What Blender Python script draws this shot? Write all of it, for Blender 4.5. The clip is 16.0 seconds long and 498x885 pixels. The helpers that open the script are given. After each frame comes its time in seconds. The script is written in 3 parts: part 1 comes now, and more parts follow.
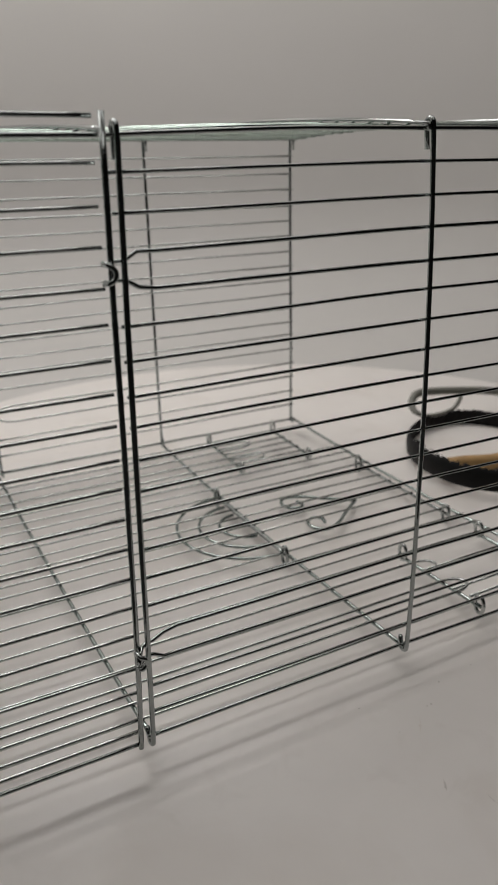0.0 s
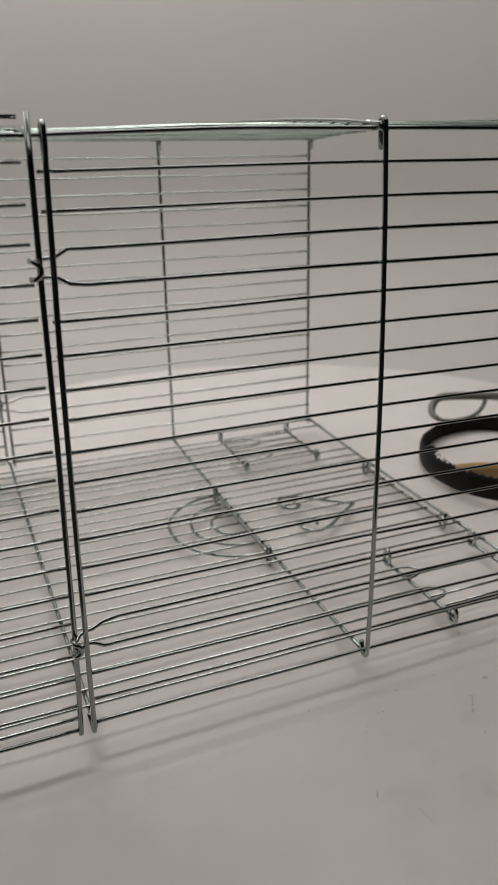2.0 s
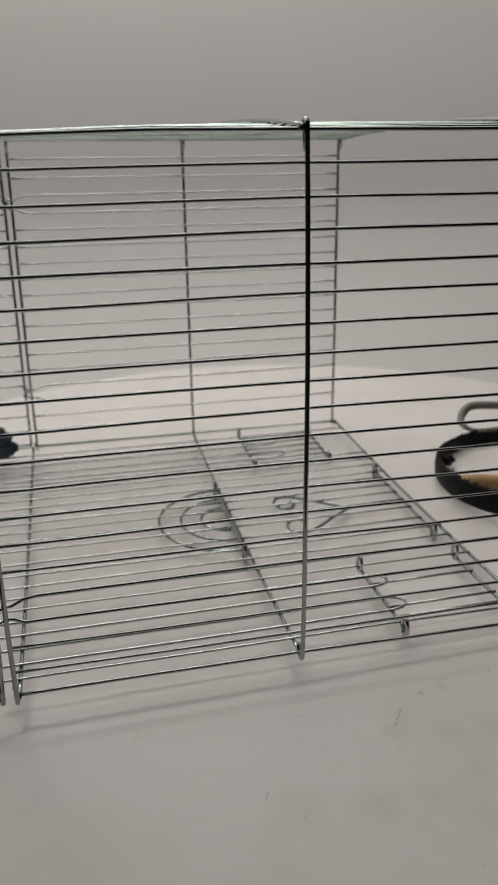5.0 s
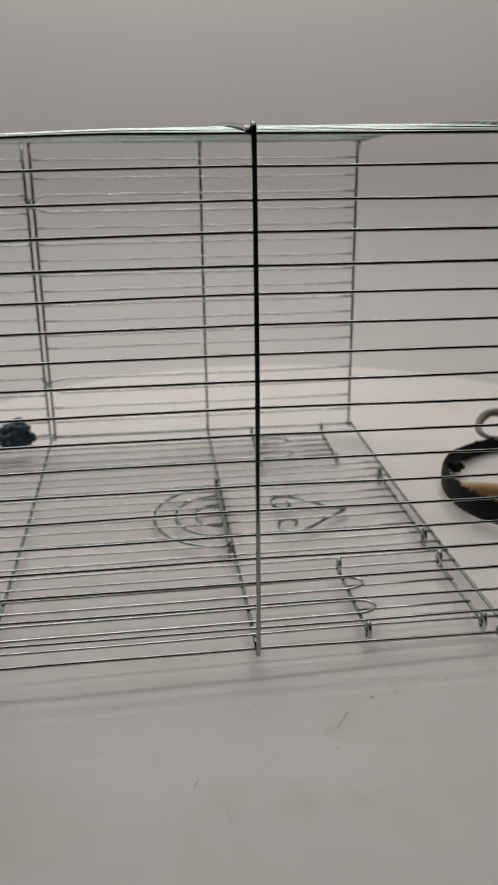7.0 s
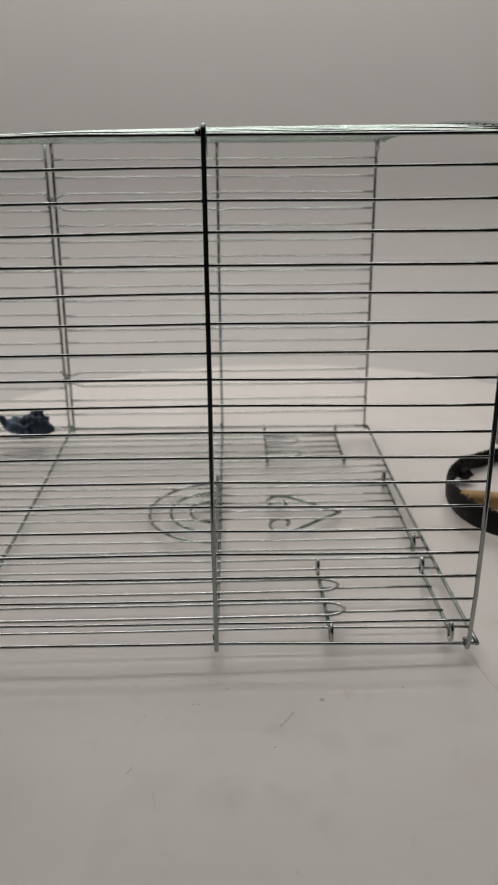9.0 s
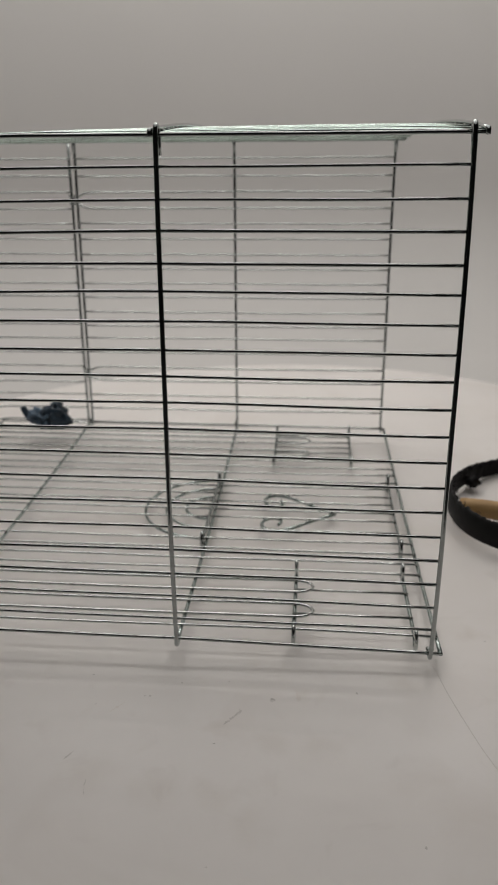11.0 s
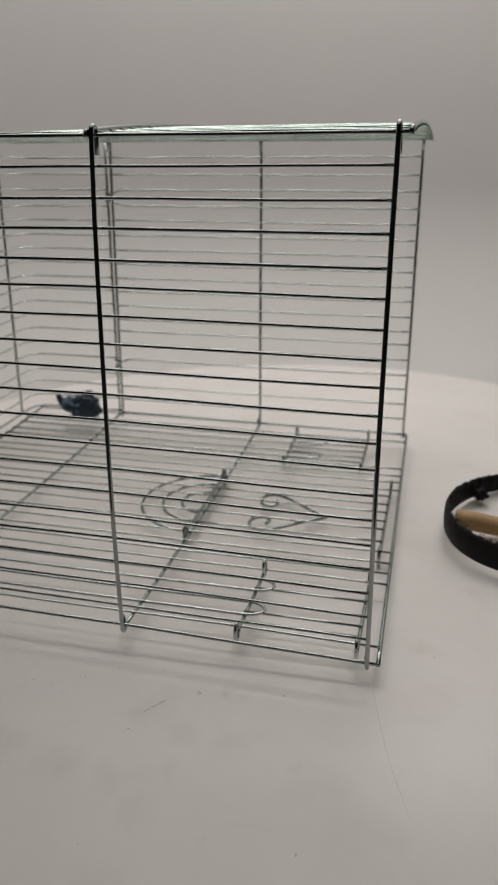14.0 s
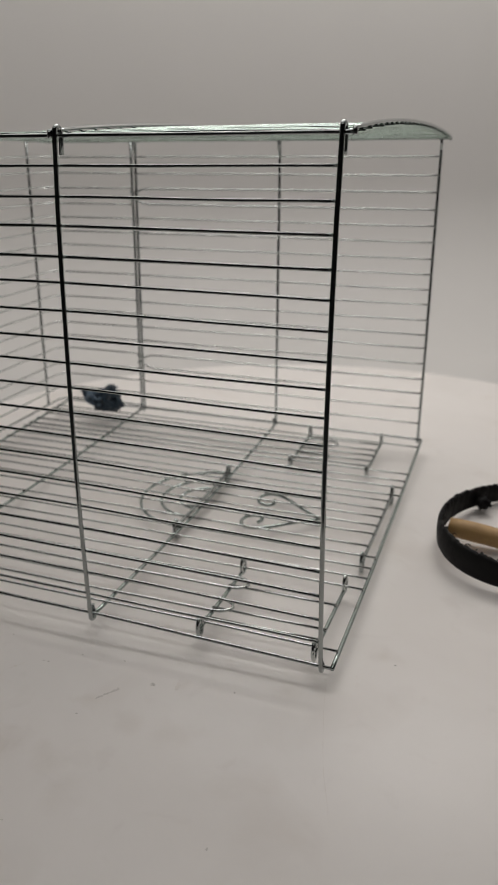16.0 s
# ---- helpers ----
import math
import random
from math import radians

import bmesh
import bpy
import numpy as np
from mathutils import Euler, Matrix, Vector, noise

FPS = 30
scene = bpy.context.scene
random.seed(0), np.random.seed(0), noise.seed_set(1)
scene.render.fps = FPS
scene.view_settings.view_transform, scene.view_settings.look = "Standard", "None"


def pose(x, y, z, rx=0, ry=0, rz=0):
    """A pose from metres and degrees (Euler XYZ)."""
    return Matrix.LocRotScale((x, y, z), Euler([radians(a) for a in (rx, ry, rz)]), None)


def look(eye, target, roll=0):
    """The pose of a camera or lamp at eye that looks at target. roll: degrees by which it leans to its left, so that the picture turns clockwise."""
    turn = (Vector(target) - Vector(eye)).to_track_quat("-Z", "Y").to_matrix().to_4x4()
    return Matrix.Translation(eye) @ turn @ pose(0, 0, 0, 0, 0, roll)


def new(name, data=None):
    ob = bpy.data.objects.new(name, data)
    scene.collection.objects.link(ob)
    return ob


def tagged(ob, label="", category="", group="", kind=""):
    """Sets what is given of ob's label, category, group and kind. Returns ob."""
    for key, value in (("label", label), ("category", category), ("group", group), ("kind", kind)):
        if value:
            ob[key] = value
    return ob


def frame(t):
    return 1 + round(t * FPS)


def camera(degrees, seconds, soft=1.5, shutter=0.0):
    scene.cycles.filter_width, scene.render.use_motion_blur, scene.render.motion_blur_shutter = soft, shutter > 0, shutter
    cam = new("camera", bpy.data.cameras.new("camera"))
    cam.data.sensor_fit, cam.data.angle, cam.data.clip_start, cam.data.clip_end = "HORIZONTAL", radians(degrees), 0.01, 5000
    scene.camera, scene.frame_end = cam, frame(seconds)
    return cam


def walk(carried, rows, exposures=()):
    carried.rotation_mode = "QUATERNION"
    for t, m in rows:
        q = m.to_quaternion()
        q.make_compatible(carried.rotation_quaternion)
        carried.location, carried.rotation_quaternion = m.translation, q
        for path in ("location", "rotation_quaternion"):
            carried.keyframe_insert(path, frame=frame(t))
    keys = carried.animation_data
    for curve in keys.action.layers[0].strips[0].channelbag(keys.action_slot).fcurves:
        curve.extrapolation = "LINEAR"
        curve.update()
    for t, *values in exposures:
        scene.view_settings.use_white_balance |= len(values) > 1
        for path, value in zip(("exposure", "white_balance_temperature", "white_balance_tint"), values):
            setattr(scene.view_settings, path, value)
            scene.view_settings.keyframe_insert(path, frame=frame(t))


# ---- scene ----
import itertools

# camera: a quarter-slow orbit round the middle of the turntable
AXIS, ORBIT, EYE = (0.2896, 0.4777), 0.4752, 0.2242
cam = camera(35.71, 16.0, soft=0.65)
cam.data.dof.use_dof = True
cam.data.dof.focus_distance = 0.308
cam.data.dof.aperture_fstop = 23

# the lens draws in and out a little as it finds its focus: (seconds, metres along the view)
CREEP = ((0, 2, 4, 6.3, 7, 8, 9, 11.5, 13, 14.5, 16), (0.0017, 0.0022, 0.0025, 0.0014, -0.0012, -0.0024, -0.0021, -0.0008, -0.0006, -0.0004, -0.0001))


def curve_of(coefficients, t):
    return sum(c * ((t - 8) / 8) ** i for i, c in enumerate(coefficients))


def orbit(t):
    angle = curve_of((-7.2143, 24.2551, -0.2221, -0.0844, 0.3641), t)
    a, yaw, pitch, roll = radians(angle), radians(angle + 3.1505), radians(-21.1516), -0.7142
    eye = Vector((AXIS[0] + ORBIT * math.sin(a), AXIS[1] - ORBIT * math.cos(a), EYE))
    way = Vector((-math.sin(yaw) * math.cos(pitch), math.cos(yaw) * math.cos(pitch), math.sin(pitch)))
    eye += way * float(np.interp(t, *CREEP))
    return look(eye, eye + way, roll)


walk(cam, [(i * 0.5, orbit(i * 0.5)) for i in range(33)], exposures=((0.0, 0.075), (3.0, 0.06), (7.0, 0.025), (11.0, 0.025), (16.0, 0.10)))

# light: a wide softbox and two long ones under the roof of the photo tent, a dim room around
world = bpy.data.worlds.new("world")
scene.world = world
world.use_nodes = True
world.node_tree.nodes["Background"].inputs[0].default_value = (0.9, 0.95, 1.0, 1)
world.node_tree.nodes["Background"].inputs[1].default_value = 0.005


def softbox(x, y, z, sx, sy, watts):
    data = bpy.data.lights.new("softbox_light", "AREA")
    data.shape, data.size, data.size_y = "RECTANGLE", sx, sy
    data.energy, data.color = watts, (1.0, 0.965, 0.93)
    lamp = new("softbox_light", data)
    lamp.matrix_world = look((x, y, z), (x, y, 0))
    return lamp


softbox(0.15, 0.62, 1.18, 1.5, 0.76, 4.3)
softbox(0.11, 1.05, 0.92, 1.15, 0.26, 4.75)
softbox(0.20, -0.12, 1.12, 0.9, 0.20, 0.6)
scene.view_settings.exposure = 0.0


# ---- materials ----
def mat(name, base, rough, metal=0.0, vary=0.06, grain=40.0, bump=0.05, bump_scale=300.0, large=6.0, rvary=0.1, coat=0.0):
    m = bpy.data.materials.new(name)
    m.use_nodes = True
    n, l = m.node_tree.nodes, m.node_tree.links
    p = n["Principled BSDF"]
    geo = n.new("ShaderNodeTexCoord")
    n1, n2, n3 = n.new("ShaderNodeTexNoise"), n.new("ShaderNodeTexNoise"), n.new("ShaderNodeTexNoise")
    for q, s, d in ((n1, large, 3), (n2, grain, 6), (n3, bump_scale, 4)):
        q.inputs["Scale"].default_value, q.inputs["Detail"].default_value = s, d
        l.new(geo.outputs["Object"], q.inputs["Vector"])
    add = n.new("ShaderNodeMath")
    add.operation = "ADD"
    l.new(n1.outputs["Fac"], add.inputs[0])
    l.new(n2.outputs["Fac"], add.inputs[1])
    ramp = n.new("ShaderNodeMapRange")
    ramp.inputs["From Min"].default_value, ramp.inputs["From Max"].default_value = 0.6, 1.4
    ramp.inputs["To Min"].default_value, ramp.inputs["To Max"].default_value = 1 - vary, 1 + vary
    l.new(add.outputs[0], ramp.inputs["Value"])
    mul = n.new("ShaderNodeVectorMath")
    mul.operation = "SCALE"
    mul.inputs[0].default_value = base
    l.new(ramp.outputs[0], mul.inputs["Scale"])
    l.new(mul.outputs[0], p.inputs["Base Color"])
    rr = n.new("ShaderNodeMapRange")
    rr.inputs["To Min"].default_value, rr.inputs["To Max"].default_value = max(0.02, rough - rvary), min(1, rough + rvary)
    l.new(n2.outputs["Fac"], rr.inputs["Value"])
    l.new(rr.outputs[0], p.inputs["Roughness"])
    b = n.new("ShaderNodeBump")
    b.inputs["Strength"].default_value, b.inputs["Distance"].default_value = bump, 0.0006
    l.new(n3.outputs["Fac"], b.inputs["Height"])
    l.new(b.outputs[0], p.inputs["Normal"])
    p.inputs["Metallic"].default_value = metal
    p.inputs["Coat Weight"].default_value = coat
    return m


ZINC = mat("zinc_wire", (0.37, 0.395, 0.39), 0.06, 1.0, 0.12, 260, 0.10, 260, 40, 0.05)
ZINC_POST = mat("thick_zinc_wire", (0.38, 0.405, 0.40), 0.10, 1.0, 0.14, 260, 0.06, 900, 40, 0.06)
# roof bars: overhead glare painted into a lighter base; green tint is the plating
ZINC_TOP_LIT = mat("top_lit_zinc_wire", (0.60, 0.72, 0.66), 0.17, 1.0, 0.10, 260, 0.04, 900, 40, 0.06)
# same wire as ZINC, rougher, with its glints painted in as a paler base
ZINC_GLINT = mat("glint_pale_zinc_wire", (0.54, 0.565, 0.555), 0.18, 1.0, 0.16, 260, 0.12, 300, 40, 0.12)
ZINC_ROD = mat("dark_zinc_rod", (0.35, 0.40, 0.385), 0.20, 1.0, 0.16, 260, 0.12, 500, 40, 0.1)
WHITE_BOARD = mat("white_board", (0.81, 0.775, 0.748), 0.34, 0.0, 0.03, 34, 0.03, 420, 5.5, 0.1)


def stained(m):
    """Faint brownish smears and dull patches laid over a pale board."""
    n, l = m.node_tree.nodes, m.node_tree.links
    p = n["Principled BSDF"]
    base = p.inputs["Base Color"].links[0].from_socket
    geo = n.new("ShaderNodeTexCoord")
    for scale, lo, hi, tint, amount in ((13.0, 0.52, 0.72, (0.68, 0.625, 0.575, 1), 0.40), (46.0, 0.60, 0.74, (0.62, 0.57, 0.53, 1), 0.2), (7.0, 0.5, 0.8, (0.74, 0.69, 0.645, 1), 0.40)):
        q, r, mix = n.new("ShaderNodeTexNoise"), n.new("ShaderNodeMapRange"), n.new("ShaderNodeMix")
        q.inputs["Scale"].default_value, q.inputs["Detail"].default_value, q.inputs["Distortion"].default_value = scale, 5, 0.8
        l.new(geo.outputs["Object"], q.inputs["Vector"])
        r.inputs["From Min"].default_value, r.inputs["From Max"].default_value = lo, hi
        r.inputs["To Max"].default_value = amount
        l.new(q.outputs["Fac"], r.inputs["Value"])
        mix.data_type = "RGBA"
        l.new(r.outputs[0], mix.inputs["Factor"])
        l.new(base, mix.inputs[6])
        mix.inputs[7].default_value = tint
        base = mix.outputs[2]
    warp = n.new("ShaderNodeTexNoise")
    warp.inputs["Scale"].default_value, warp.inputs["Detail"].default_value = 60, 5
    l.new(geo.outputs["Object"], warp.inputs["Vector"])
    push = n.new("ShaderNodeVectorMath")
    push.operation = "MULTIPLY_ADD"
    push.inputs[1].default_value = (0.022, 0.022, 0.0)
    l.new(warp.outputs["Color"], push.inputs[0])
    l.new(geo.outputs["Object"], push.inputs[2])
    # old brownish blotches
    for x, y, radius, amount in ((0.3833, 0.3287, 0.010, 0.45), (0.2713, 0.2187, 0.012, 0.3), (0.3017, 0.2769, 0.008, 0.35), (0.3127, 0.2447, 0.014, 0.3), (0.2897, 0.2477, 0.010, 0.3),
                                 (0.2699, 0.2536, 0.007, 0.35), (0.3468, 0.2887, 0.011, 0.35), (0.2865, 0.2065, 0.012, 0.25), (0.2200, 0.2250, 0.016, 0.3), (0.2500, 0.2210, 0.014, 0.25)):
        far, fade, mix = n.new("ShaderNodeVectorMath"), n.new("ShaderNodeMapRange"), n.new("ShaderNodeMix")
        far.operation = "DISTANCE"
        far.inputs[1].default_value = (x + 0.011, y + 0.011, 0)
        l.new(push.outputs[0], far.inputs[0])
        fade.interpolation_type = "SMOOTHSTEP"
        fade.inputs["From Min"].default_value, fade.inputs["From Max"].default_value = 0.0, radius
        fade.inputs["To Min"].default_value, fade.inputs["To Max"].default_value = amount * 0.65, 0.0
        l.new(far.outputs["Value"], fade.inputs["Value"])
        mix.data_type = "RGBA"
        l.new(fade.outputs[0], mix.inputs["Factor"])
        l.new(base, mix.inputs[6])
        mix.inputs[7].default_value = (0.60, 0.54, 0.47, 1)
        base = mix.outputs[2]
    l.new(base, p.inputs["Base Color"])


stained(WHITE_BOARD)
BACKDROP = mat("white_backdrop", (0.535, 0.522, 0.507), 0.75, 0.0, 0.015, 12, 0.02, 160, 2.0)
DARK_WALL = mat("dim_room_wall", (0.03, 0.03, 0.03), 0.9, 0.0, 0.1, 8, 0.1, 40, 1.0)
RUBBER = mat("black_rubber", (0.0045, 0.0043, 0.0045), 0.68, 0.0, 0.35, 220, 0.35, 700, 40, 0.15)
BRANCH = mat("light_wood", (0.47, 0.29, 0.12), 0.55, 0.0, 0.16, 90, 0.25, 500, 22)
GREY_WIRE = mat("grey_coated_wire", (0.20, 0.20, 0.175), 0.5, 0.0, 0.1, 120, 0.1, 500, 20)
BLUE = mat("dark_blue_plastic", (0.03, 0.055, 0.085), 0.38, 0.0, 0.4, 120, 0.2, 400, 60)
BLUE_LIGHT = mat("pale_blue_plastic", (0.13, 0.20, 0.28), 0.35, 0.0, 0.3, 120, 0.2, 400, 60)
SCUFF = mat("grey_scuff", (0.60, 0.565, 0.535), 0.36, 0.0, 0.2, 900, 0.03, 420, 200)
SCUFF_FAINT = mat("faint_brown_scuff", (0.745, 0.70, 0.66), 0.34, 0.0, 0.04, 900, 0.03, 420, 200)


RUBBER.node_tree.nodes["Principled BSDF"].inputs["Specular IOR Level"].default_value = 0.25


# ---- mesh helpers ----
def part(name, bm, material, parent=None, label="", smooth=True):
    me = bpy.data.meshes.new(name)
    bmesh.ops.recalc_face_normals(bm, faces=bm.faces)
    for f in bm.faces:
        f.smooth = smooth
    bm.to_mesh(me)
    bm.free()
    me.materials.append(material)
    ob = new(name, me)
    if parent is not None:
        ob.parent = parent
        top = parent
        while top.parent is not None:
            top = top.parent
        if top is parent:
            ob.matrix_parent_inverse = Matrix.Translation(-parent.location)
    if label:
        tagged(ob, label)
    return ob


def thing(name, base, label, category, group="", kind=""):
    ob = new(name)
    ob.empty_display_size = 0.02
    ob.location = base
    return tagged(ob, label, category, group, kind)


def tube(points, radius, sides=8, closed=False, bm=None, squash=1.0):
    """A round wire along points; radius may be one number or one for each point."""
    bm = bm or bmesh.new()
    pts = [Vector(p) for p in points]
    n = len(pts)
    radii = radius if isinstance(radius, (list, tuple)) else [radius] * n
    rings = []
    t0 = (pts[1] - pts[0]).normalized()
    normal = t0.orthogonal().normalized()
    for i, p in enumerate(pts):
        a = pts[i - 1] if (i or closed) else p
        b = pts[(i + 1) % n] if (i < n - 1 or closed) else p
        t = (b - a).normalized()
        normal = (normal - t * normal.dot(t)).normalized()
        side = t.cross(normal)
        rings.append([bm.verts.new(p + (normal * math.cos(k * math.tau / sides) + side * math.sin(k * math.tau / sides) * squash) * radii[i]) for k in range(sides)])
    for i in range(n if closed else n - 1):
        r0, r1 = rings[i], rings[(i + 1) % n]
        for k in range(sides):
            bm.faces.new((r0[k], r0[(k + 1) % sides], r1[(k + 1) % sides], r1[k]))
    if not closed:
        bm.faces.new(rings[0][::-1])
        bm.faces.new(rings[-1])
    return bm


def smooth_line(ctrl, steps=5):
    """Points on a rounded line through the control points."""
    c = [Vector(p) for p in ctrl]
    c = [2 * c[0] - c[1]] + c + [2 * c[-1] - c[-2]]
    out = []
    for i in range(1, len(c) - 2):
        for k in range(steps):
            u = k / steps
            out.append(0.5 * (2 * c[i] + (c[i + 1] - c[i - 1]) * u + (2 * c[i - 1] - 5 * c[i] + 4 * c[i + 1] - c[i + 2]) * u * u
                              + (3 * c[i] - c[i - 1] - 3 * c[i + 1] + c[i + 2]) * u ** 3))
    return out + [c[-2]]


def along_x(x0, x1, y, z, wobble=0.0002, step=0.012, salt=0.0):
    """A nearly straight wire along x; y and z may be functions of x."""
    n = max(2, int(abs(x1 - x0) / step))
    fy = y if callable(y) else (lambda x: y)
    fz = z if callable(z) else (lambda x: z)
    out = []
    for i in range(n + 1):
        x = x0 + (x1 - x0) * i / n
        w = noise.noise((x * 14, salt * 3.1 + 0.7, 0.3)) * wobble
        v = noise.noise((x * 14, salt * 2.3 + 5.7, 1.3)) * wobble
        out.append((x, fy(x) + v, fz(x) + w))
    return out


# ---- plan of the cage (lying on its side, panels bowed) ----
FRONT, BACK = 0.3000, 0.5880
X_JOINT, X_MID, X_OPEN = 0.1218, 0.2441, 0.3602
X_END = 0.0430
BAR, POST, RAIL, ROD = 0.00068, 0.00104, 0.00082, 0.00105


def floor_z(y):
    s = (y - FRONT) / (BACK - FRONT)
    return 0.0104 + 0.0100 * s - 0.0035 * 4 * s * (1 - s)


def rail_dip(x):
    return 0.0022 * max(0.0, (0.19 - x) / 0.07) if x < 0.19 else 0.0


def roof_z(y, x):
    s = min(1.0, max(0.0, (y - FRONT) / (BACK - FRONT)))
    arch = 0.0056 - 0.014 * max(0.0, 0.30 - max(x, 0.12))
    return 0.2282 - rail_dip(max(x, 0.12)) * (1 - s) + 0.0070 * s + arch * (4 * s * (1 - s)) ** 0.85


def edge_x(y):
    s = (y - FRONT) / (BACK - FRONT)
    return 0.3650 - 0.0032 * s


def edge_z(y):
    s = (y - FRONT) / (BACK - FRONT)
    return 0.0080 + 0.0112 * s - 0.0028 * 4 * s * (1 - s)


# ---- setting ----
def lathe(profile, steps, a0=0.0, a1=math.tau):
    bm = bmesh.new()
    full = abs(a1 - a0 - math.tau) < 1e-6
    rows = []
    for i in range(steps if full else steps + 1):
        a = a0 + (a1 - a0) * i / steps
        rows.append([bm.verts.new((AXIS[0] + r * math.cos(a), AXIS[1] + r * math.sin(a), z)) for r, z in profile])
    for i in range(steps):
        r0, r1 = rows[i], rows[(i + 1) % len(rows)]
        for k in range(len(profile) - 1):
            bm.faces.new((r0[k], r0[k + 1], r1[k + 1], r1[k]))
    return bm


def box(bm, x0, y0, z0, x1, y1, z1):
    m = Matrix.LocRotScale(((x0 + x1) / 2, (y0 + y1) / 2, (z0 + z1) / 2), None, (x1 - x0, y1 - y0, z1 - z0))
    bmesh.ops.create_cube(bm, size=1, matrix=m)
    return bm


# turntable: a round white board with a softly rounded rim
DISC = 0.341
turntable = thing("turntable", (AXIS[0], AXIS[1], -0.014), "round white scuffed turntable board under the wire cage", "turntable")
part("board", lathe([(0.0001, 0.0), (0.2, 0.0), (DISC - 0.003, 0.0), (DISC - 0.001, -0.0008), (DISC, -0.003), (DISC, -0.012), (DISC - 0.002, -0.014), (0.0001, -0.014)], 128), WHITE_BOARD, turntable)
part("hub", lathe([(0.0001, -0.014), (0.12, -0.014), (0.12, -0.05), (0.0001, -0.05)], 48), WHITE_BOARD, turntable)

# tent: floor, curved sweep and wall, open towards the room on the camera's side
R_WALL = 0.82
sweep = [(0.0001, -0.05), (0.55, -0.05)]
sweep += [(R_WALL - 0.22 + 0.22 * math.sin(i * math.pi / 24), -0.05 + 0.22 * (1 - math.cos(i * math.pi / 24))) for i in range(0, 13)]
sweep += [(R_WALL, 0.5), (R_WALL, 1.2), (R_WALL + 0.012, 1.2), (R_WALL + 0.012, -0.062), (0.0001, -0.062)]
ob = part("backdrop", lathe(sweep, 72, radians(8), radians(178)), BACKDROP)
tagged(ob, "seamless curved white photo backdrop behind the turntable", "backdrop", kind="structure")
bm = box(bmesh.new(), -1.0, -1.05, -0.10, 1.6, 1.5, -0.064)
ob = part("floor", bm, DARK_WALL, smooth=False)
tagged(ob, "plain dark table top under the photo tent", "floor", kind="structure")
bm = box(bmesh.new(), -0.62, -0.35, 1.20, 1.20, 1.40, 1.215)
ob = part("ceiling", bm, BACKDROP, smooth=False)
tagged(ob, "white roof of the photo tent", "ceiling", kind="structure")
for name, b in (("wall_south", (-0.95, -1.05, -0.064, 1.55, -1.0, 1.6)), ("wall_north", (-0.95, 1.45, -0.064, 1.55, 1.5, 1.6)),
                ("wall_west", (-1.0, -1.05, -0.064, -0.95, 1.5, 1.6)), ("wall_east", (1.55, -1.05, -0.064, 1.6, 1.5, 1.6))):
    ob = part(name, box(bmesh.new(), *b), DARK_WALL, smooth=False)
    tagged(ob, "plain wall of the dim room", "wall", kind="structure")
ob = part("room_ceiling", box(bmesh.new(), -1.0, -1.05, 1.6, 1.6, 1.5, 1.65), DARK_WALL, smooth=False)
tagged(ob, "plain ceiling of the dim room", "ceiling", kind="structure")

# ---- the cage ----
cage = thing("wire_cage", (0.244, 0.300, 0.0066), "zinc-plated wire bird cage lying on its side on the turntable", "cage")
cage.rotation_euler = (radians(-1.76), radians(0.25), 0)
FRONT_Z = (0.2168, 0.2048, 0.1930, 0.1808, 0.1698, 0.1582, 0.1465, 0.1356, 0.1243, 0.1130, 0.1018, 0.0905, 0.0793, 0.0678, 0.0564, 0.0447, 0.0330, 0.0212)
BACK_Z = (0.2239, 0.2116, 0.2006, 0.1890, 0.1780, 0.1669, 0.1556, 0.1445, 0.1337, 0.1232, 0.1117, 0.1009, 0.0912, 0.0797, 0.0676, 0.0567, 0.0448, 0.0331)
LEFT_Z = (0.2184, 0.2061, 0.1944, 0.1820, 0.1709, 0.1594, 0.1483, 0.1375, 0.1257, 0.1153, 0.1042, 0.0928, 0.0812, 0.0696, 0.0581, 0.0445, 0.0341, 0.0222)


def bulge(x, z, y):
    """How far the pliant front panel bellies out between its rails, most at its open end."""
    if y > 0.4:
        return 0.0
    u = min(1.0, max(0.0, (z - 0.007) / 0.220))
    return (0.0033 + 0.0031 * max(0.0, (x - X_MID) / 0.116)) * math.sin(math.pi * u) ** 0.6


